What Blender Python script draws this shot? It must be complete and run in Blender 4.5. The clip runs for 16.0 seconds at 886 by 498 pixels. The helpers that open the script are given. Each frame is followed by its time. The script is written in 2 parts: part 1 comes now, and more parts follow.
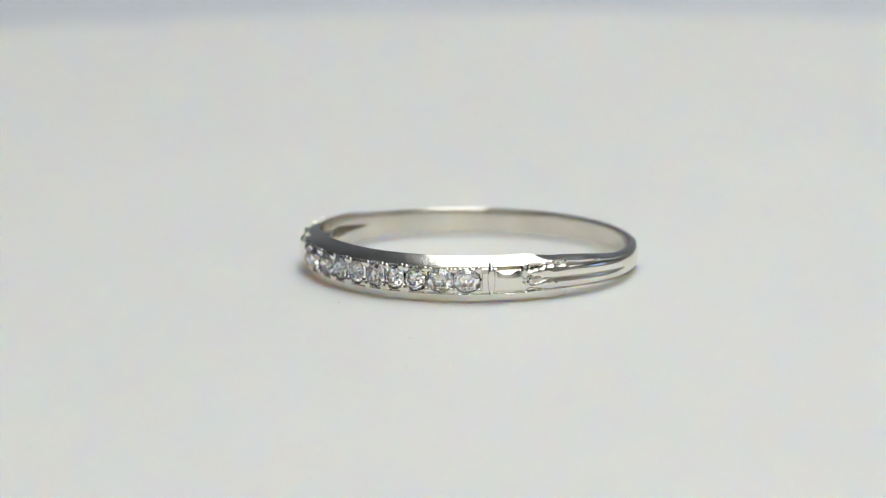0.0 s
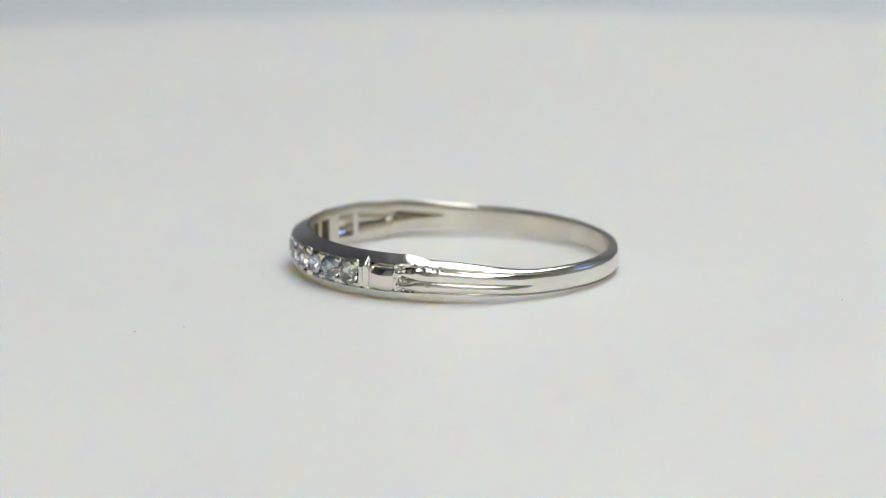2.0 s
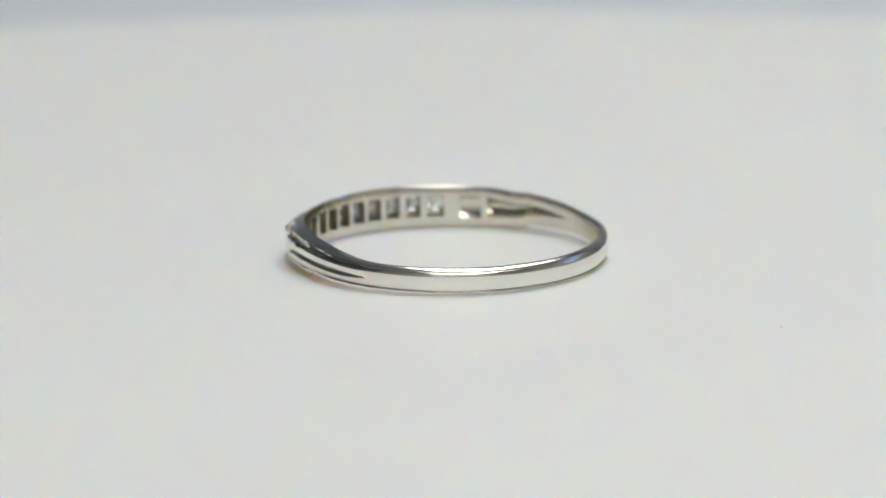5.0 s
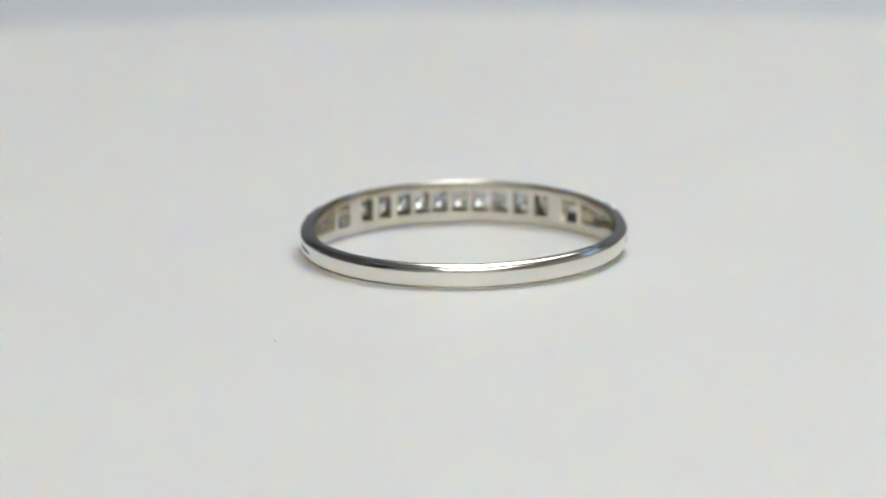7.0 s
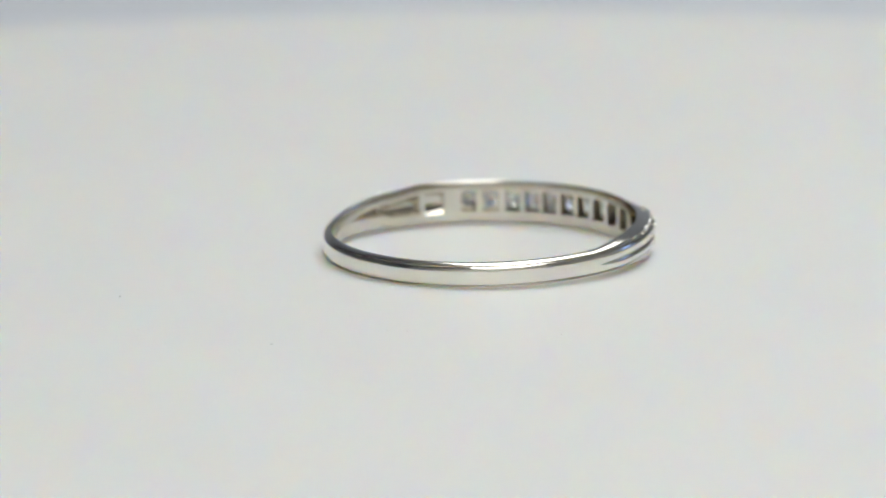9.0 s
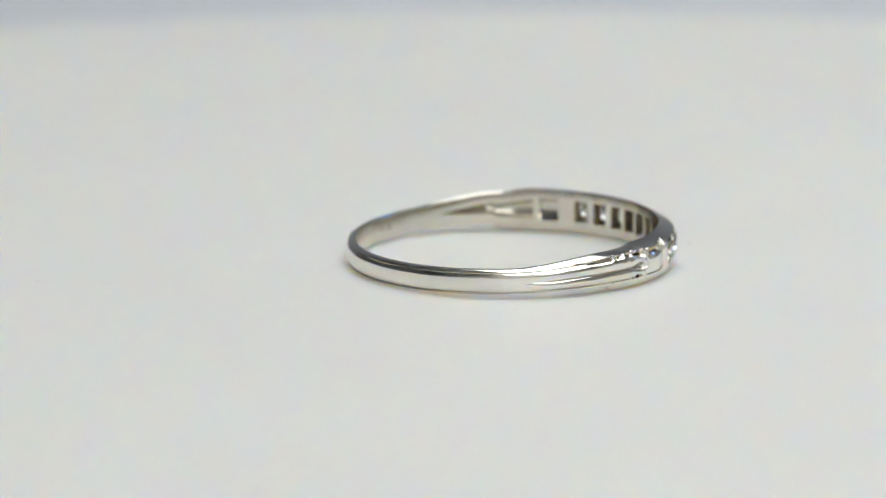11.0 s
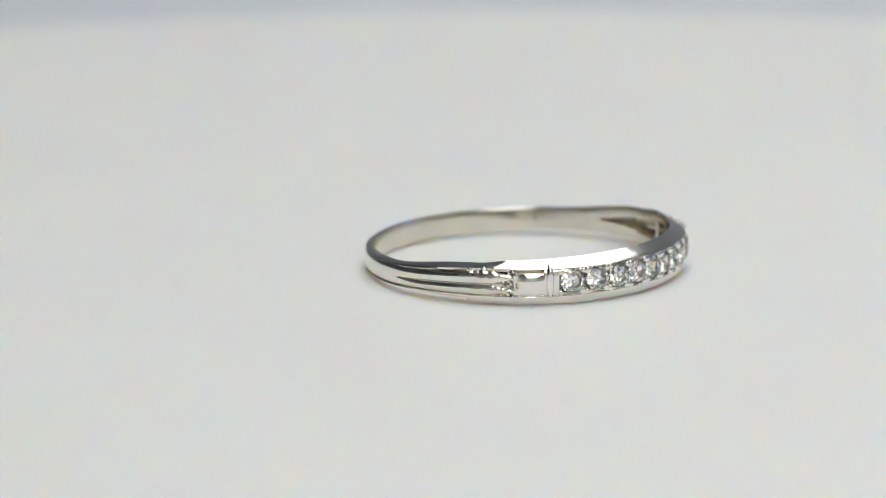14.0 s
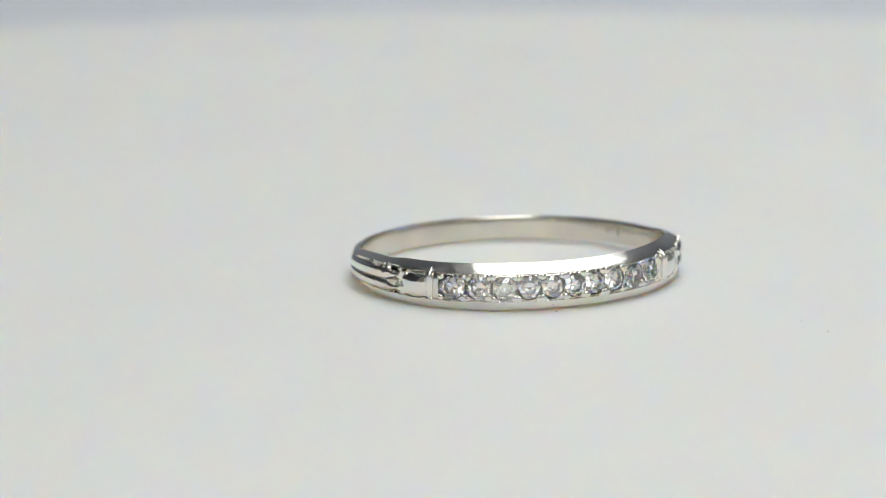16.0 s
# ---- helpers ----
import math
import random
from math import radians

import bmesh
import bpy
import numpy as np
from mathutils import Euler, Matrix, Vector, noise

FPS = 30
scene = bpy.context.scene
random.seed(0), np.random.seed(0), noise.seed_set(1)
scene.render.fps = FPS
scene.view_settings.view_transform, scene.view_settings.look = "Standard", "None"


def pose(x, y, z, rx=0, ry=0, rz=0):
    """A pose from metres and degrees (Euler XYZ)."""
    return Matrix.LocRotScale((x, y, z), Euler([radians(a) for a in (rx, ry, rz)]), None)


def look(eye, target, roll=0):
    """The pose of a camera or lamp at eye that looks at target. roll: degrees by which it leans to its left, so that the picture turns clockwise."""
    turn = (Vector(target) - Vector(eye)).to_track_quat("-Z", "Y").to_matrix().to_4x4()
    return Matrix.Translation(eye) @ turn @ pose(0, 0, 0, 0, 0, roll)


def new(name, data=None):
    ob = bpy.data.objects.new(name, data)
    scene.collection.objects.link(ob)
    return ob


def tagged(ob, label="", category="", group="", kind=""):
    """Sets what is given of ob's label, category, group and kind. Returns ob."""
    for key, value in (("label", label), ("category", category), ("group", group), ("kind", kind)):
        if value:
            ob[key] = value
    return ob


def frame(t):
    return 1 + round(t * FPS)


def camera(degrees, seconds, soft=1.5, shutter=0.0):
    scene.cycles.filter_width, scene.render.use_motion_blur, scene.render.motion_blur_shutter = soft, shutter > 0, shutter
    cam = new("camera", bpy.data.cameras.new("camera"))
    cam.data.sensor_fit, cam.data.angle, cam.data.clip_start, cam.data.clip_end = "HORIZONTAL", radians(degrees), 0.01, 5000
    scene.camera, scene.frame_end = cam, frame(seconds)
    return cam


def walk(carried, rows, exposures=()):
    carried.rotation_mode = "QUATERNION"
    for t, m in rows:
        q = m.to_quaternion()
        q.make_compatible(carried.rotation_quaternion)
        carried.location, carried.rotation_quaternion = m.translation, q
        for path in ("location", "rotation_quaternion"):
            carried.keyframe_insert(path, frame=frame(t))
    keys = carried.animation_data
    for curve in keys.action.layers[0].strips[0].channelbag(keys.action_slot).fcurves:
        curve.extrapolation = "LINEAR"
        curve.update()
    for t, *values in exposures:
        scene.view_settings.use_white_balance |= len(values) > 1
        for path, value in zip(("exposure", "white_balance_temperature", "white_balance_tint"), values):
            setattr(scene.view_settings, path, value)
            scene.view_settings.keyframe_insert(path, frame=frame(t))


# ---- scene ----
cam = camera(11.27, 16.0, soft=1.0)
EYE, AIM = (0.0, -0.25303, 0.0573), (-0.00246, 0.00354, 0.0)
walk(cam, [(0.0, look(EYE, AIM, -0.31)), (16.0, look(EYE, AIM, -0.31))])
# a macro lens: the near side of the ring is sharp, the far side and the platter's rim go soft
cam.data.dof.use_dof = True
cam.data.dof.focus_distance = 0.2480
cam.data.dof.aperture_fstop = 42.0

# ---- light ----
MM = 0.001
world = bpy.data.worlds.new("room_air")
scene.world = world
world.use_nodes = True
world.node_tree.nodes["Background"].inputs["Color"].default_value = (0.75, 0.85, 1.0, 1)
world.node_tree.nodes["Background"].inputs["Strength"].default_value = 0.05
PANEL = dict(x=0.075, y=-0.06, z=0.40, sx=0.27, sy=0.84, strength=3.50)
WINDOW_GLOW = 3.6
scene.view_settings.exposure = 0.0


# ---- materials ----
def material(name, colour, rough=0.5, metal=0.0, grain=0.0, grain_size=400.0, bump=0.0, bump_size=3000.0, rough_var=0.0, tint=None):
    """A surface with colour grain, uneven gloss and fine relief, sizes in waves per metre."""
    m = bpy.data.materials.new(name)
    m.use_nodes = True
    nt = m.node_tree
    bsdf = nt.nodes["Principled BSDF"]
    bsdf.inputs["Base Color"].default_value = (*colour, 1)
    bsdf.inputs["Roughness"].default_value = rough
    bsdf.inputs["Metallic"].default_value = metal
    co = nt.nodes.new("ShaderNodeTexCoord")

    def wave(size, detail=4.0):
        n = nt.nodes.new("ShaderNodeTexNoise")
        n.inputs["Scale"].default_value = size
        n.inputs["Detail"].default_value = detail
        nt.links.new(co.outputs["Object"], n.inputs["Vector"])
        return n

    if grain:
        n, ramp = wave(grain_size), nt.nodes.new("ShaderNodeMapRange")
        ramp.inputs["From Min"].default_value, ramp.inputs["From Max"].default_value = 0.3, 0.7
        nt.links.new(n.outputs["Fac"], ramp.inputs["Value"])
        mix = nt.nodes.new("ShaderNodeMix")
        mix.data_type = "RGBA"
        other = tint or tuple(c * (1 - grain) for c in colour)
        mix.inputs["A"].default_value, mix.inputs["B"].default_value = (*colour, 1), (*other, 1)
        nt.links.new(ramp.outputs["Result"], mix.inputs["Factor"])
        nt.links.new(mix.outputs["Result"], bsdf.inputs["Base Color"])
    if rough_var:
        n, ramp = wave(grain_size * 1.7), nt.nodes.new("ShaderNodeMapRange")
        ramp.inputs["From Min"].default_value, ramp.inputs["From Max"].default_value = 0.3, 0.7
        ramp.inputs["To Min"].default_value, ramp.inputs["To Max"].default_value = max(rough - rough_var, 0.02), rough + rough_var
        nt.links.new(n.outputs["Fac"], ramp.inputs["Value"])
        nt.links.new(ramp.outputs["Result"], bsdf.inputs["Roughness"])
    if bump:
        n, b = wave(bump_size, 6.0), nt.nodes.new("ShaderNodeBump")
        b.inputs["Strength"].default_value = bump
        b.inputs["Distance"].default_value = 0.00003
        nt.links.new(n.outputs["Fac"], b.inputs["Height"])
        nt.links.new(b.outputs["Normal"], bsdf.inputs["Normal"])
    return m


def glowing(name, colour, strength):
    m = bpy.data.materials.new(name)
    m.use_nodes = True
    nt = m.node_tree
    nt.nodes.remove(nt.nodes["Principled BSDF"])
    e = nt.nodes.new("ShaderNodeEmission")
    e.inputs["Color"].default_value, e.inputs["Strength"].default_value = (*colour, 1), strength
    nt.links.new(e.outputs["Emission"], nt.nodes["Material Output"].inputs["Surface"])
    return m


def clear(name, colour, ior):
    m = bpy.data.materials.new(name)
    m.use_nodes = True
    b = m.node_tree.nodes["Principled BSDF"]
    b.inputs["Base Color"].default_value = (*colour, 1)
    b.inputs["Roughness"].default_value = 0.0
    b.inputs["IOR"].default_value = ior
    b.inputs["Transmission Weight"].default_value = 1.0
    return m


POLISHED = material("polished_white_gold", (0.87, 0.845, 0.785), 0.15, 1.0, 0.05, 700, 0.10, 2600, 0.06)
# the broad darker patches paint uneven reflections into the inner face's colour
SATIN = material("satin_white_gold", (0.78, 0.74, 0.655), 0.13, 1.0, 0.16, 320, 0.06, 1500, 0.06)
BRUSHED = material("brushed_white_gold", (0.87, 0.85, 0.80), 0.18, 1.0, 0.05, 900, 0.14, 5200, 0.06)
# brown tarnish tone that also paints shade into the recesses of the open back
SHADED_TARNISH = material("shaded_tarnished_recess", (0.60, 0.53, 0.41), 0.42, 1.0, 0.35, 2500, 0.1, 6000, 0.1)
STRUCK = material("struck_white_gold", (0.52, 0.49, 0.42), 0.35, 1.0, 0.2, 2500, 0.0, 6000, 0.08)
BRIGHT = material("bright_cut_white_gold", (0.89, 0.87, 0.82), 0.08, 1.0, 0.04, 900, 0.05, 3000, 0.03)
DIAMOND = clear("diamond", (1.0, 1.0, 0.995), 2.42)
ACRYLIC = material("white_acrylic", (0.82, 0.82, 0.805), 0.36, 0.0, 0.02, 60, 0.0, 5200, 0.03)
nt_bsdf = ACRYLIC.node_tree.nodes["Principled BSDF"]   # light sinks a little way into the white plastic
nt_bsdf.inputs["Subsurface Weight"].default_value = 0.80
nt_bsdf.inputs["Subsurface Radius"].default_value = (1.0, 0.75, 0.45)
nt_bsdf.inputs["Subsurface Scale"].default_value = 0.0032
TABLE = material("pale_blue_laminate", (0.76, 0.785, 0.835), 0.45, 0.0, 0.05, 12, 0.1, 900, 0.08)
WALL = material("white_wall_paint", (0.82, 0.80, 0.74), 0.8, 0.0, 0.08, 5, 0.2, 300, 0.05)
WALL_GREY = material("grey_wall_paint", (0.26, 0.26, 0.265), 0.8, 0.0, 0.08, 5, 0.2, 300, 0.05)
WALL_BLUE = material("pale_blue_wall_paint", (0.68, 0.70, 0.745), 0.8, 0.0, 0.08, 5, 0.2, 300, 0.05)
CEILING = material("ceiling_paint", (0.55, 0.55, 0.55), 0.85, 0.0, 0.06, 4, 0.2, 300, 0.05)
FLOOR = material("floor_covering", (0.12, 0.11, 0.10), 0.7, 0.0, 0.2, 8, 0.2, 300, 0.05)
HOUSING = material("lamp_housing", (0.08, 0.08, 0.085), 0.5, 0.0, 0.1, 60, 0.1, 900, 0.05)
DUST_PALE = material("pale_dust", (0.95, 0.95, 0.95), 0.18, 0.0, 0.05, 2000)
DUST_DARK = material("dark_dust", (0.06, 0.05, 0.04), 0.8, 0.0, 0.2, 2000)
PANEL_GLOW = glowing("panel_glow", (0.98, 0.995, 0.975), PANEL["strength"])
SKY_GLOW = glowing("daylight_glow", (0.30, 0.48, 1.0), WINDOW_GLOW)


# ---- mesh helpers ----
def mesh_of(name, bm, mats, smooth=False):
    me = bpy.data.meshes.new(name)
    bmesh.ops.recalc_face_normals(bm, faces=bm.faces)
    bm.to_mesh(me)
    bm.free()
    for m in mats if isinstance(mats, (list, tuple)) else [mats]:
        me.materials.append(m)
    if smooth:
        me.polygons.foreach_set("use_smooth", [True] * len(me.polygons))
    return me


def part(name, bm, mats, parent, label="", smooth=False):
    ob = new(name, mesh_of(name, bm, mats, smooth))
    ob.parent = parent
    if label:
        tagged(ob, label)
    return ob


def box(x0, y0, z0, x1, y1, z1, bevel=0.0, bm=None):
    bm = bm or bmesh.new()
    v = bmesh.ops.create_cube(bm, size=1.0)["verts"]
    for p in v:
        p.co = Vector(((x0 + x1) / 2 + p.co.x * (x1 - x0), (y0 + y1) / 2 + p.co.y * (y1 - y0), (z0 + z1) / 2 + p.co.z * (z1 - z0)))
    if bevel:
        bmesh.ops.bevel(bm, geom=list({e for p in v for e in p.link_edges}), offset=bevel, segments=3, affect="EDGES", profile=0.5)
    return bm


def thing(name, label, category, at=None, group=""):
    e = new(name)
    e.empty_display_size = 0.005
    if at is not None:
        e.matrix_basis = at
    return tagged(e, label, category, group)


# ---- the room round the table ----
TZ = -0.018   # table top; the platter's top is at 0
# an unseen room, drawn in close so its walls bounce fill onto the ring
X0, X1, Y0, Y1, ZF, ZC = -0.72, 0.72, -0.56, 0.80, -0.75, 0.95


def structure(name, bm, mat, label=""):
    return tagged(new(name, mesh_of(name, bm, mat)), label or name.replace("_", " "), "", "", "structure")


structure("floor", box(X0 - .1, Y0 - .1, ZF - .1, X1 + .1, Y1 + .1, ZF), FLOOR, "dark plain floor of the room")
structure("ceiling", box(X0 - .1, Y0 - .1, ZC, X1 + .1, Y1 + .1, ZC + .1), CEILING, "plain light grey ceiling of the room")
# unseen far wall, blue to tint what the platter reflects
structure("wall_north", box(X0 - .1, Y1, ZF, X1 + .1, Y1 + .1, ZC), WALL_BLUE, "unseen wall beyond the table, pale blue to tint the platter")
structure("wall_south", box(X0 - .1, Y0 - .1, ZF, X1 + .1, Y0, ZC), WALL, "unseen white wall behind the camera, close in as fill")
# unseen side wall, grey to darken the metal's reflections on the left
structure("wall_west", box(X0 - .1, Y0, ZF, X0, Y1, ZC), WALL_GREY, "unseen side wall, dark grey to darken reflections")
# the east wall has a window
WY0, WY1, WZ0, WZ1 = 0.18, 0.38, 0.33, 0.52
bm = box(X1, Y0, ZF, X1 + .1, WY0, ZC)
box(X1, WY1, ZF, X1 + .1, Y1, ZC, bm=bm)
box(X1, WY0, ZF, X1 + .1, WY1, WZ0, bm=bm)
box(X1, WY0, WZ1, X1 + .1, WY1, ZC, bm=bm)
structure("wall_east", bm, WALL, "plain white side wall with a window")
structure("backdrop", box(X1 + .14, WY0 - .3, WZ0 - .3, X1 + .15, WY1 + .3, WZ1 + .3), SKY_GLOW, "blue daylight outside the window")


def build_table():
    t = thing("table", "pale bluish white table under the turntable", "table", pose(0, 0, ZF))
    up = -ZF
    part("tabletop", box(-.6, -.52, up + TZ - .03, .6, .68, up + TZ, 0.003), TABLE, t)
    for sx in (-.55, .55):
        for sy in (-.46, .62):
            part("leg", box(sx - .025, sy - .025, 0, sx + .025, sy + .025, up + TZ - .03, 0.002), HOUSING, t)


def build_panel():
    p = PANEL
    t = thing("light_panel", "long white light panel hung over the turntable", "lamp", pose(p["x"], p["y"], p["z"]))
    hx, hy = p["sx"] / 2, p["sy"] / 2
    part("diffuser", box(-hx, -hy, 0, hx, hy, 0.004), PANEL_GLOW, t, "glowing white diffuser")
    bm = box(-hx - .01, -hy - .01, 0.0045, hx + .01, hy + .01, 0.03, 0.002)
    part("housing", bm, HOUSING, t, "black lamp housing")
    for s in (-1, 1):
        part("cord", box(s * hx * .8 - .002, -.002, 0.03, s * hx * .8 + .002, .002, ZC - p["z"]), HOUSING, t, "thin black hanging cord")


build_table()
build_panel()


# ---- the turntable's platter ----
def lathe(profile, steps=256):
    bm = bmesh.new()
    rings = []
    for r, z in profile:
        rings.append([bm.verts.new((r * math.cos(2 * math.pi * i / steps), r * math.sin(2 * math.pi * i / steps), z)) for i in range(steps)])
    for a, b in zip(rings, rings[1:]):
        for i in range(steps):
            j = (i + 1) % steps
            bm.faces.new((a[i], a[j], b[j], b[i]))
    bm.faces.new(rings[0][::-1])
    bm.faces.new(rings[-1])
    return bm


RIM = 0.090
turntable = thing("turntable", "round glossy white turntable platter on the table", "turntable")
part("platter", lathe([(RIM - .003, TZ), (RIM - .001, TZ + .001), (RIM, TZ + .003), (RIM, -.003), (RIM - .0004, -.0014), (RIM - .0014, -.0004), (RIM - .003, 0)]), ACRYLIC, turntable)


def build_dust(name, count, seed, lo, hi, mat, label):
    rnd = random.Random(seed)
    bm = bmesh.new()
    for _ in range(count):
        r, a = 0.042 * math.sqrt(rnd.random()), rnd.uniform(0, 2 * math.pi)
        s = rnd.uniform(lo, hi) * MM
        c = Vector((r * math.cos(a), r * math.sin(a), 0))
        spin = rnd.uniform(0, 6.3)
        base = [bm.verts.new(c + Vector((s * rnd.uniform(.5, 1.3) * math.cos(spin + k * 1.571), s * rnd.uniform(.3, .8) * math.sin(spin + k * 1.571), 0))) for k in range(4)]
        tip = bm.verts.new(c + Vector((0, 0, s * .6)))
        for k in range(4):
            bm.faces.new((base[k], base[(k + 1) % 4], tip))
    ob = part(name, bm, mat, turntable, label)
    return tagged(ob, kind="stuff")


# ---- the ring ----
HEAD = radians(-130.5)       # where the row of stones faces at the start
STONES = [-39.2, -29.9, -21.0, -12.5, -4.4, 3.9, 11.7, 19.8, 29.2, 38.6]   # the stones are set by eye, not evenly
RI_HEAD, RO_HEAD, RO_SHANK = 8.48, 9.45, 9.30
ring = thing("ring", "white gold band ring with ten small diamonds lying on the platter", "ring")


def bearing(phi):
    """The direction on the ring of phi degrees from the head's middle; the head is slightly drawn together."""
    a = abs(phi)
    f = a * 0.980 if a < 70 else 68.6 + (a - 70) * (111.4 / 110)
    return HEAD + radians(math.copysign(f, phi))


def oval(phi):
    """The ring is bent slightly out of round, in millimetres of radius."""
    return 0.18 * math.cos(2 * radians(phi + 57))


def rest(a):
    """The height of the shank's lower edge over the platter, a degrees from the head's middle."""
    return 0.02 + 0.26 * (1 + math.cos(radians(a)))


def ease(x, a, b):
    t = min(max((x - a) / (b - a), 0.0), 1.0)
    return t * t * (3 - 2 * t)


def hill(x, c, w):
    return math.exp(-((x - c) / w) ** 2)


def mix(a, b, t):
    return a + (b - a) * t


def sag(phi):
    """One side of the head hangs slightly lower than the other."""
    return 0.11 * hill(phi, -60, 34)


def section(phi):
    """The numbers of the cross-section at phi degrees from the head's middle, in millimetres."""
    a = abs(phi)
    k = ease(a, 62, 116)          # 0 at the head, 1 on the plain shank
    low = mix(0.0, rest(a), ease(a, 75.4, 76.4) * 0.72 + ease(a, 76.4, 104) * 0.28)
    top = mix(2.47, rest(a) + 1.35, ease(a, 60, 74) * 0.30 + ease(a, 72, 112) * 0.70)
    # one shoulder is a little broader than the other
    low -= 0.14 * hill(phi, -50, 33) + 0.07 * hill(phi, -125, 35)
    top -= 0.20 * hill(phi, -62, 28)
    ri = mix(RI_HEAD, 8.78, k)
    ro = mix(RO_HEAD, RO_SHANK, k)
    face_lo = mix(0.50, rest(a) + 0.06, ease(a, 60, 105))
    face_hi = mix(1.98, rest(a) + 1.17, ease(a, 62, 112))
    return low, top, ri, ro, face_lo - sag(phi), face_hi - sag(phi), k


def k_shank(a):
    return ease(a, 80, 110)


def gap(phi):
    """Degrees to the middle of the nearest stone."""
    return min(abs(phi - p) for p in STONES)


def stone_size(p):
    """Radius of the stone at p: as large as its neighbours let it be, in millimetres."""
    return min(0.735, 0.497 * min(abs(p - q) for q in STONES if q != p) * 0.161)


def size_at(phi):
    return stone_size(min(STONES, key=lambda p: abs(phi - p)))


NOUT = 25   # points across the outer face


def outer_shift(phi, s):
    """Relief of the outer face in millimetres; s runs from -1 at its lower to 1 at its upper edge."""
    a = abs(phi)
    d = 0.04 * (1 - s * s)
    # the edges of the face are worn round
    if abs(s) > 0.55:
        d -= 0.09 * ((abs(s) - 0.55) / 0.45) ** 2
    # collar between the bars and the leaves, slightly swollen
    if 49.4 < a < 58.4:
        d += 0.13 * (1 - ((a - 53.9) / 4.5) ** 2) * (1 - 0.35 * s * s) - 0.05 * s ** 4 - 0.30 * max(0.0, (s - 0.15) / 0.85) ** 2
    # flange where the leaves begin, its edge uneven
    wob = 0.35 * math.sin(4.1 * s + 0.6)
    d += (0.13 + 0.07 * s * s) * hill(a, 59.2 + wob, 0.75) + 0.05 * hill(a, 59.0, 1.2) * noise.noise((phi * 2.0, s * 5.0, 8.3))
    # two petals with a groove between them: pointed tips at the flange, running out on the shank
    on = ease(a, 59.6, 61.0) * (1 - ease(a, 94, 110))
    grow = 0.30 + 0.70 * ease(a, 59.5, 68.0)
    petal = 0.0
    for c, w in ((0.44, 0.50), (-0.52, 0.42)):
        petal = max(petal, 1 - ((s - c) / (w * grow)) ** 2)
    d += on * (0.095 * petal if petal > 0 else 0.0)
    # the ground between the petal tips is cut away
    d -= 0.17 * on * (1 - ease(a, 62.0, 68.5)) * (1 - min(1.0, max(0.0, petal) * 2.5))
    d -= 0.06 * on * hill(s, -0.08, 0.05)
    d -= 0.22 * ease(a, 60.2, 61.0) * (1 - ease(a, 62.0, 67.0)) * hill(s, -0.08, 0.20 * max(0.15, 1 - (a - 60) / 9))
    # marks of the graver
    d += 0.035 * ease(a, 58, 60) * (1 - ease(a, 70, 80)) * noise.noise((phi * 0.9, s * 4.0, 3.1))
    # the shank is filed by hand: long shallow waves in its face
    d += 0.012 * k_shank(a) * noise.noise((phi * 0.07, s * 0.5, 4.4)) + 0.004 * noise.noise((phi * 0.35, s * 1.2, 9.2))
    # faint seam where the shank was joined
    d -= 0.018 * hill(phi, -131.5, 0.4)
    return d


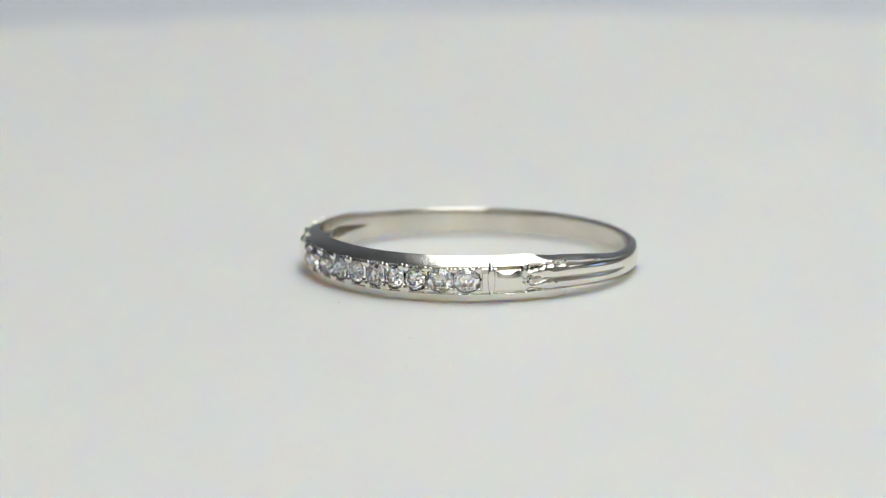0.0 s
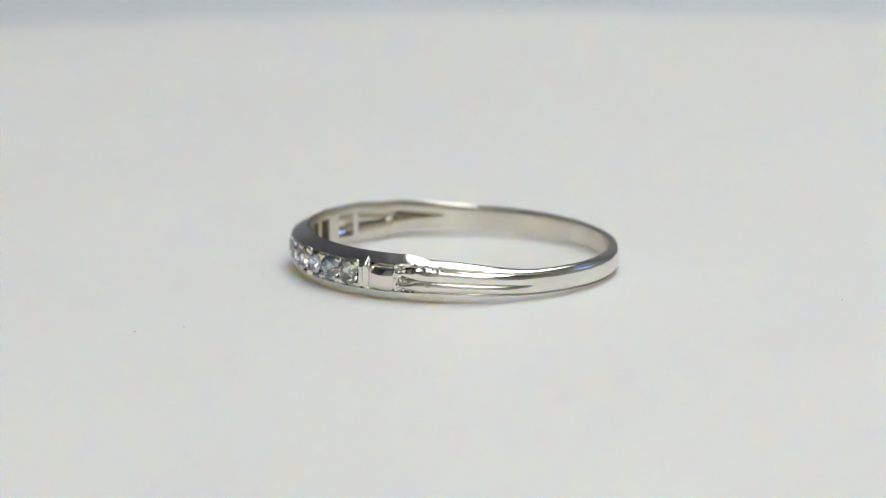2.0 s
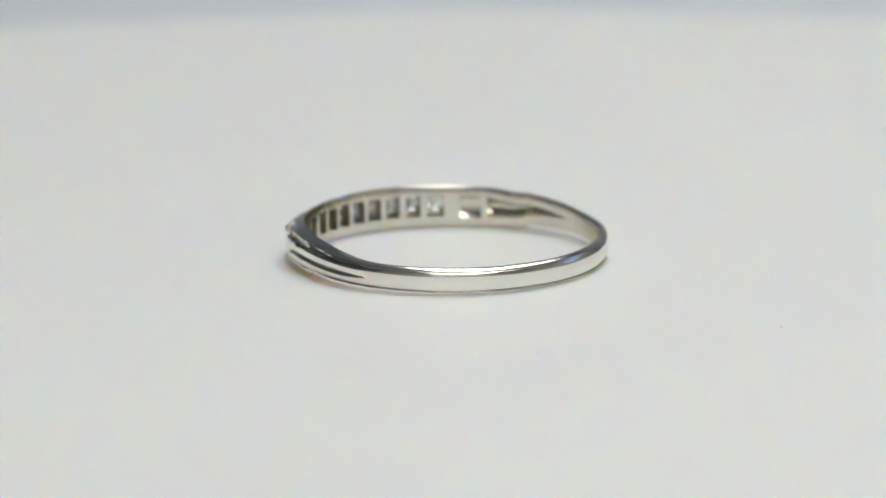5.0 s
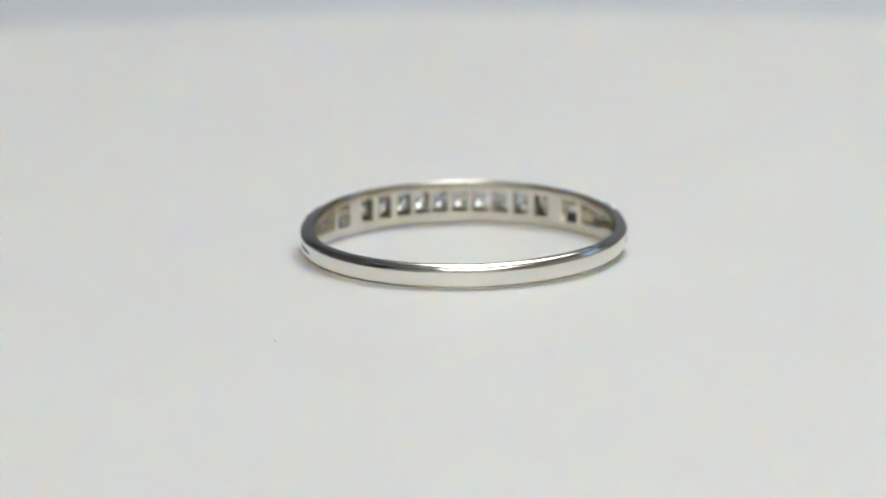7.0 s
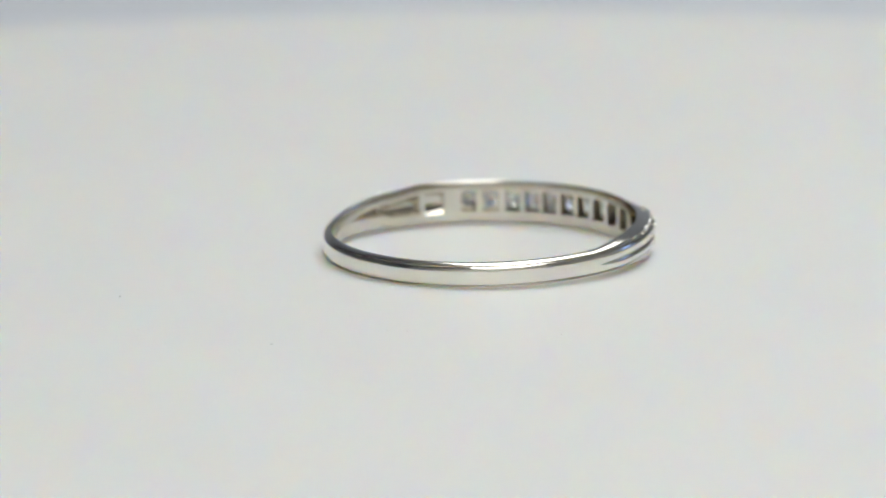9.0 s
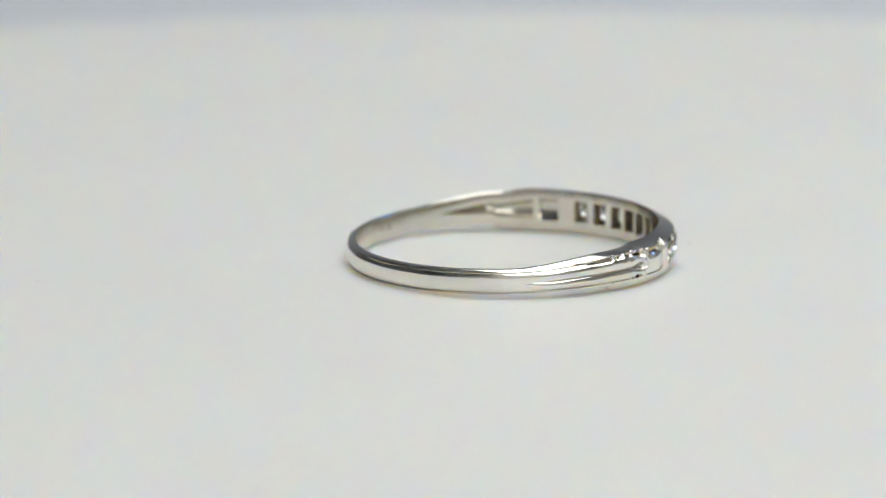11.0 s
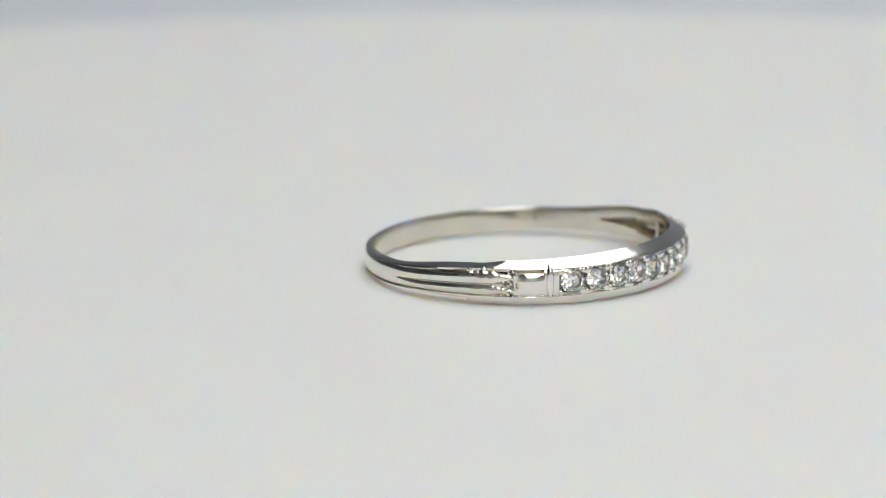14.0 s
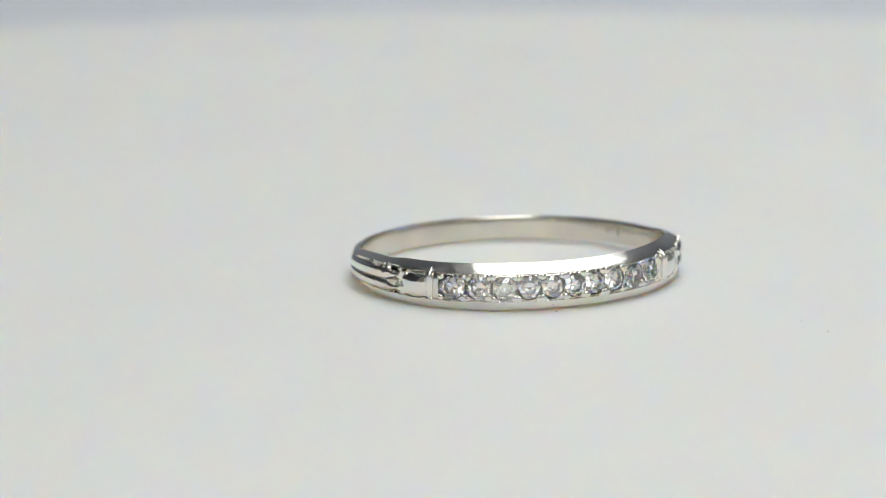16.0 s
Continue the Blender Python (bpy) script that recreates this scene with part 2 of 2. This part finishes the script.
def build_band():
    phis = sorted(set([round(-180 + 0.5 * i, 3) for i in range(720)]))
    cells = [(s - 3.15, s + 3.15) for s in STONES] + [(-57.6, -49.2), (49.2, 57.6)]
    edges = [e for c in cells for e in c] + [-44.0, 44.0, -44.2, 44.2, -60.2, 60.2, -97, 97]
    phis = sorted(set([p for p in phis if all(abs(p - e) > 0.2 for e in edges)] + edges))
    inner_cell = lambda p: any(c0 <= p <= c1 for c0, c1 in cells)
    bm = bmesh.new()
    loops = []
    for p in phis:
        low, top, ri, ro, f0, f1, k = section(p)
        a = abs(p)
        mid = (low + top) / 2
        # window heights of the open back; in the shoulders it narrows to a point
        half = 0.66 if a < 60 else 0.62 * max(0.0, 1 - (a - 60.2) / 36.8) + 0.02
        w0, w1 = mid - half, mid + half
        wl = 0.010 * noise.noise((p * 0.028, 1.1, 3.3)) * k
        wu = 0.010 * noise.noise((p * 0.028, 8.1, 3.3)) * k
        pts = [(ri + .10 + wl, low), (ri + .02 + wl, low + .05), (ri + wl, low + .12), (ri + wl * .5, w0), (ri + wu * .5, w1), (ri + wu, top - .12), (ri + .015 + wu, top - .05), (ri + .06, top)]
        # upper bevel, a little rounded
        rb, zb = ro - 0.05, f1 + 0.05
        top += 0.016 * noise.noise((p * 0.06, 2.2, 0.4)) * k + 0.006 * noise.noise((p * 0.3, 5.2, 0.4))
        zb += 0.022 * noise.noise((p * 0.09, 7.2, 0.4)) * k
        ridge = ri + 0.06 + 0.18 * k      # the shank has a narrow flat top
        for t, bulge in ((.02, .0), (.18, .012), (.4, .02), (.65, .022), (.88, .018)):
            pts.append((mix(ridge, rb, t) + bulge * .45, mix(top, zb, t) + bulge * .8))
        # engraved cuts along the upper and lower shoulder
        cut = 0.0
        if a > 60:
            cut = 0.36 * ease(a, 60.4, 61.0) * (1 - ease(a, 65.4, 66.2)) + 0.20 * ease(a, 67.0, 67.6) * (1 - ease(a, 69.2, 69.8)) + 0.20 * ease(a, 70.6, 71.2) * (1 - ease(a, 73.8, 74.6)) + 0.34 * ease(a, 75.2, 75.8) * (1 - ease(a, 76.5, 94))
        pts.append((rb - cut * .45, zb - cut * .45))
        # the edge of the channel follows the stones in uneven scallops
        sc = 0.84 + 0.10 * math.cos(math.pi * min(gap(p), 4.4) / 4.4) if a < 44.0 else 0.80
        sc += 0.06 * noise.noise((p * 0.8, 0.3, 7.7)) if a < 44.0 else 0.0
        channel = a <= 44.0
        for i in range(NOUT):
            s = 1 - 2 * i / (NOUT - 1)
            if i == 2: s = sc
            if i == 3: s = sc - 0.02
            if i == NOUT - 3: s = -sc
            if i == NOUT - 4: s = -sc + 0.02
            r = ro + outer_shift(p, s)
            if i in (0, NOUT - 1): r -= 0.02 - 0.05 * noise.noise((p * 0.9, i * 0.1, 1.9)) * (a < 46)
            ragged = 0.07 * noise.noise((p * 1.1, i * 0.2, 6.1)) if a < 43 and i < 3 else 0.0
            z = mix(f0, f1, (s + 1) / 2) + ragged
            if channel and 3 <= i <= NOUT - 4:
                clear_of = math.hypot(gap(p) * 0.161, z - 1.24 + sag(p)) - size_at(p)
                r = 9.15 + 0.25 * ease(clear_of, -0.03, 0.10) + 0.03 * noise.noise((p * 1.5, s * 6.0, 5.5))
            r -= cut * (.6, .55, .42, .2)[i] if i < 4 else 0.0
            if i == NOUT - 1: r -= cut * .12
            pts.append((r, z))
        ra, za = ro - .05, f0 - .05
        rl = 9.20
        pts += [(ra - cut * .14, za + cut * .06), (mix(ra, rl, .5) + .05 * (1 - k), mix(za, low, .5)), (rl, low + .02), (rl - .08, low)]
        ang = bearing(p)
        e = oval(p)
        loops.append([bm.verts.new(((r + e) * MM * math.cos(ang), (r + e) * MM * math.sin(ang), z * MM)) for r, z in pts])
    n, m = len(loops), len(loops[0])
    deep = {}
    across = (-1.0, -0.85, -0.6, -0.3, 0.0, 0.3, 0.6, 0.85, 1.0)

    def hollow(i):
        """The column of points across the open back at phis[i]: a shallow spoon, or a straight-walled seat behind a stone."""
        if i not in deep:
            p, lo, hi = phis[i], loops[i][3], loops[i][4]
            a, ang = abs(p), bearing(p)
            if a < 46:
                inner = [(-1.0, 0.60), (1.0, 0.60)]
            else:
                most = 0.33 if a < 58 else 0.46 * math.sqrt(max(0.02, 1 - ((a - 60.2) / 37.5) ** 1.6))
                inner = [(u, most * (1.03 - u * u)) for u in across[1:-1]]
            col = [lo]
            for u, d in inner:
                c = lo.co.lerp(hi.co, (u + 1) / 2)
                col.append(bm.verts.new((c.x + d * MM * math.cos(ang), c.y + d * MM * math.sin(ang), c.z)))
            deep[i] = col + [hi]
        return deep[i]

    for i in range(n):
        i2 = (i + 1) % n
        pm = (phis[i] + (phis[i2] if i2 else 180.0)) / 2
        cell = next((c for c in cells if c[0] < pm < c[1]), None)
        slot = 60.2 < abs(pm) < 97
        for j in range(m):
            j2 = (j + 1) % m
            quad = (loops[i][j], loops[i2][j], loops[i2][j2], loops[i][j2])
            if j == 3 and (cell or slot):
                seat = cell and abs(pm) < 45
                # seats and slot tips take the darker metal, shade put into the colour
                recess_tone = 2 if seat or (slot and abs(pm) > 79) else 1
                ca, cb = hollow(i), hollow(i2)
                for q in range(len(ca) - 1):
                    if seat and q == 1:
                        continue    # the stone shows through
                    # slot edges too: their dark reflections are painted by the darker metal
                    bm.faces.new((ca[q], cb[q], cb[q + 1], ca[q + 1])).material_index = 2 if slot and q in (0, 1, 7) else recess_tone
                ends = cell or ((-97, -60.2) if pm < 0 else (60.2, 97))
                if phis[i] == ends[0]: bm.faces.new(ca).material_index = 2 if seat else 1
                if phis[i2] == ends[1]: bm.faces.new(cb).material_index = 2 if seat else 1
                continue
            if cell and abs(pm) < 45 and 20 <= j < 7 + NOUT:
                continue    # the seat is open behind each stone
            f = bm.faces.new(quad)
            if j < 6 or j == m - 1:
                f.material_index = 1
            elif 7 <= j <= 13 and abs(pm) < 58:
                f.material_index = 3
    ob = part("band", bm, [POLISHED, SATIN, SHADED_TARNISH, BRUSHED], ring, "polished white gold band with engraved shoulders")
    me = ob.data
    me.polygons.foreach_set("use_smooth", [True] * len(me.polygons))
    me.set_sharp_from_angle(angle=radians(32))
    return ob


def on_ring(phi, r, z):
    """A frame on the ring: x along the band, y up, z outward."""
    ang = bearing(phi)
    out, along, up = Vector((math.cos(ang), math.sin(ang), 0)), Vector((-math.sin(ang), math.cos(ang), 0)), Vector((0, 0, 1))
    m = Matrix((along, up, out)).transposed().to_4x4()
    m.translation = out * (r + oval(phi)) * MM + up * z * MM
    return m


def diamond_mesh():
    """A single-cut stone of 1.36 mm: an octagonal table, eight crown and eight pavilion facets."""
    bm = bmesh.new()
    R = 0.70 * MM
    ring_of = lambda r, z, n, off: [bm.verts.new((r * math.cos(2 * math.pi * (i + off) / n), r * math.sin(2 * math.pi * (i + off) / n), z)) for i in range(n)]
    table = ring_of(R * .60, .20 * MM, 8, .5)
    g1, g0 = ring_of(R, .02 * MM, 16, 0), ring_of(R, -.02 * MM, 16, 0)
    pav = ring_of(R * .52, -.30 * MM, 8, .5)
    tip = bm.verts.new((0, 0, -.60 * MM))
    bm.faces.new(table)
    for i in range(8):
        j = (i + 1) % 8
        a, b, c = g1[2 * i], g1[2 * i + 1], g1[(2 * i + 2) % 16]
        bm.faces.new((a, b, table[i])); bm.faces.new((b, c, table[i])); bm.faces.new((c, table[j], table[i]))
        a, b, c = g0[2 * i], g0[2 * i + 1], g0[(2 * i + 2) % 16]
        bm.faces.new((a, pav[i], b)); bm.faces.new((b, pav[i], c)); bm.faces.new((c, pav[i], pav[j]))
        bm.faces.new((pav[i], tip, pav[j]))
    for i in range(16):
        j = (i + 1) % 16
        bm.faces.new((g1[i], g0[i], g0[j], g1[j]))
    return mesh_of("diamond", bm, DIAMOND)


def bead_mesh():
    bm = bmesh.new()
    bmesh.ops.create_icosphere(bm, subdivisions=2, radius=1.0)
    return mesh_of("bead", bm, BRIGHT, True)


def build_stones():
    rnd = random.Random(5)
    stone, bead = diamond_mesh(), bead_mesh()
    for p in STONES:
        ob = new("diamond", stone)
        ob.parent = ring
        s = stone_size(p) / 0.70
        tip = Euler((radians(rnd.uniform(-4, 4)), radians(rnd.uniform(-4, 4)), rnd.uniform(0, 0.78)))
        ob.matrix_basis = on_ring(p, 9.37, 1.24 - sag(p) + rnd.uniform(-.03, .03)) @ tip.to_matrix().to_4x4() @ Matrix.Scale(s, 4)
    # worked-up grains of metal that hold the stones, above and below each gap
    mids = [STONES[0] - 4.3] + [(p + q) / 2 for p, q in zip(STONES, STONES[1:])] + [STONES[-1] + 4.3]
    for i, p in enumerate(mids):
        for side in (1, -1):
            for d in ((-1, 1) if 0 < i < 10 else (0,)):
                ob = new("prong", bead)
                ob.parent = ring
                sx, sy, sz = rnd.uniform(.15, .25), rnd.uniform(.14, .24), rnd.uniform(.09, .14)
                ob.matrix_basis = on_ring(p + d * rnd.uniform(.55, 1.05), 9.38, 1.24 - sag(p) + side * rnd.uniform(.54, .64)) @ Matrix.Diagonal((sx * MM, sy * MM, sz * MM, 1))


def bar_mesh():
    """An upright rib with pointed ends, wedge-shaped in section."""
    bm = bmesh.new()
    rows = []
    n = 18
    for i in range(n + 1):
        t = -1 + 2 * i / n
        w = 0.27 * max(0.04, 1 - abs(t - 0.05) ** 2.4 * 0.96)
        h = 0.27 * min(1.0, (1 - abs(t)) * 3 + 0.03)
        back = 0.42 * max(0.0, abs(t) - .60) / .4
        rows.append([bm.verts.new((x * w * MM, t * 1.02 * MM, (h * z - back * .5 - .08 * (z == 0)) * MM)) for x, z in ((-1, 0), (-.75, .6), (-.3, .95), (.0, 1), (.3, .95), (.75, .6), (1, 0))])
    for a, b in zip(rows, rows[1:]):
        for k in range(6):
            bm.faces.new((a[k], a[k + 1], b[k + 1], b[k]))
        bm.faces.new((a[0], b[0], b[6], a[6]))
    return mesh_of("rib", bm, BRIGHT, True)


def build_ribs():
    me = bar_mesh()
    for side in (1, -1):
        ob = new("rib", me)
        ob.parent = ring
        ob.matrix_basis = on_ring(side * 47.3, 9.42, 1.27 - sag(side * 47.3))


def build_grains():
    """Small bright grains left standing between the cuts of the shoulders, and the notched flange."""
    rnd = random.Random(11)
    bm = bmesh.new()
    bmesh.ops.create_icosphere(bm, subdivisions=1, radius=1.0)
    for v in bm.verts:
        v.co *= rnd.uniform(0.78, 1.18)
    me = mesh_of("grain", bm, BRIGHT)
    for side in (1, -1):
        for a, s, size in ((59.3, .98, .15), (66.6, 1.0, .15), (70.2, 1.0, .13), (75.0, 1.0, .17), (59.4, -.98, .15), (66.6, -1.0, .13), (70.2, -1.0, .12), (59.9, .45, .16), (59.9, -.5, .15), (60.4, -.08, .13), (61.6, .86, .11), (63.4, .97, .10), (62.0, -.22, .09), (63.2, .12, .08), (61.4, -.88, .12), (64.2, -.98, .10), (72.4, .97, .09)):
            low, top, ri, ro, f0, f1, k = section(side * a)
            ob = new("grain", me)
            ob.parent = ring
            r = ro + outer_shift(a, max(-1, min(1, s))) - (.03 if abs(s) > .9 else .0)
            ob.matrix_basis = on_ring(side * a, r, mix(f0, f1, (s + 1) / 2)) @ Matrix.Diagonal((size * rnd.uniform(.8, 1.2) * MM, size * rnd.uniform(.8, 1.3) * MM, size * .8 * MM, 1))


build_band()
build_stones()
build_ribs()
build_grains()


def build_hallmark():
    """Small struck marks inside the shank."""
    for p, z, w, h in ((121.4, 0.86, .05, .42), (125.2, 0.93, .06, .16), (126.4, 0.82, .05, .18)):
        ri = section(p)[2]
        bm = box(-w * MM, (z - h / 2) * MM, -0.02 * MM, w * MM, (z + h / 2) * MM, 0.03 * MM)
        ob = part("mark", bm, STRUCK, ring, "small dark struck mark inside the shank")
        ob.matrix_basis = on_ring(p, ri, 0)


build_hallmark()
build_dust("pale_specks", 900, 3, 0.032, 0.075, DUST_PALE, "fine pale glinting specks")


def build_specks():
    """The few dark grains that lie apart on the platter."""
    rnd = random.Random(21)
    for x, y, size in ((21.6, 4.7, .050), (-4.5, -24.9, .045), (14.7, 17.4, .035), (-3.1, -22.5, .035), (-8.3, -10.0, .045)):
        bm = bmesh.new()
        bmesh.ops.create_icosphere(bm, subdivisions=1, radius=size * MM)
        for v in bm.verts:
            v.co *= rnd.uniform(.7, 1.2)
            v.co.z *= .5
        ob = part("speck", bm, DUST_DARK, turntable, "tiny dark grain of dust")
        ob.location = (x * MM, y * MM, size * .3 * MM)


build_specks()

# ---- what turns ----
# seconds, degrees turned clockwise; the ring's drift on the platter, sideways and back, in millimetres; its lean to the side and back, in degrees
TURN = [
        (0, -0.86, 0.09, 1.27, 0.12, 0.39), (0.5, 8.89, 0.20, 0.95, 0.10, 0.34), (1, 18.96, 0.25, 0.80, 0.10, 0.30), (1.5, 28.73, 0.30, 0.67, 0.10, 0.31), (2, 38.32, 0.23, 0.38, 0.15, 0.35),
        (2.5, 47.76, 0.17, 0.34, 0.19, 0.36), (3, 57.28, 0.04, 0.41, 0.25, 0.34), (3.5, 66.57, 0.01, 0.39, 0.41, 0.37), (4, 75.96, -0.07, 0.39, 0.45, 0.36), (4.5, 85.46, -0.12, 0.41, 0.44, 0.35),
        (5, 94.97, -0.17, 0.44, 0.43, 0.34), (5.5, 104.47, -0.23, 0.45, 0.41, 0.32), (6, 113.98, -0.28, 0.48, 0.40, 0.31), (6.5, 123.48, -0.33, 0.51, 0.39, 0.29), (7, 133.00, -0.35, 0.63, 0.32, 0.30),
        (7.5, 142.24, -0.36, 0.72, 0.26, 0.33), (8, 151.39, -0.38, 0.74, 0.24, 0.33), (8.5, 160.58, -0.39, 0.74, 0.26, 0.27), (9, 169.95, -0.40, 0.63, 0.33, 0.28), (9.5, 179.56, -0.36, 0.27, 0.31, 0.25),
        (10, 189.18, -0.33, -0.09, 0.29, 0.22), (10.5, 198.79, -0.29, -0.44, 0.28, 0.20), (11, 208.41, -0.26, -0.80, 0.26, 0.17), (11.5, 218.02, -0.22, -1.13, 0.34, 0.24), (12, 227.43, -0.15, -1.00, 0.46, 0.22),
        (12.5, 236.78, 0.00, -0.82, 0.50, 0.15), (13, 246.39, 0.13, -0.59, 0.37, 0.07), (13.5, 255.76, 0.21, -0.37, 0.22, 0.01), (14, 265.01, 0.24, -0.19, 0.10, 0.02), (14.5, 274.23, 0.31, -0.27, 0.03, 0.05),
        (15, 283.65, 0.37, -0.44, 0.01, 0.06), (15.5, 293.00, 0.48, -0.73, 0.02, -0.01), (16, 302.74, 0.54, -0.82, 0.02, -0.15),
]
CX, CY = -0.856, -1.937      # the ring's middle on the platter at the start, in millimetres


def motions():
    walk(turntable, [(t, pose(0, 0, 0, 0, 0, -a)) for t, a, *_ in TURN])
    rows = []
    for t, a, dx, dy, side, back in TURN:
        c = pose(0, 0, 0, 0, 0, -a) @ Vector((CX * MM, CY * MM, 0))
        rows.append((t, pose(c.x + dx * MM, c.y + (dy - 0.56) * MM, 0.13 * MM, back, -side, 0) @ pose(0, 0, 0, 0, 0, -a)))
    walk(ring, rows)


motions()
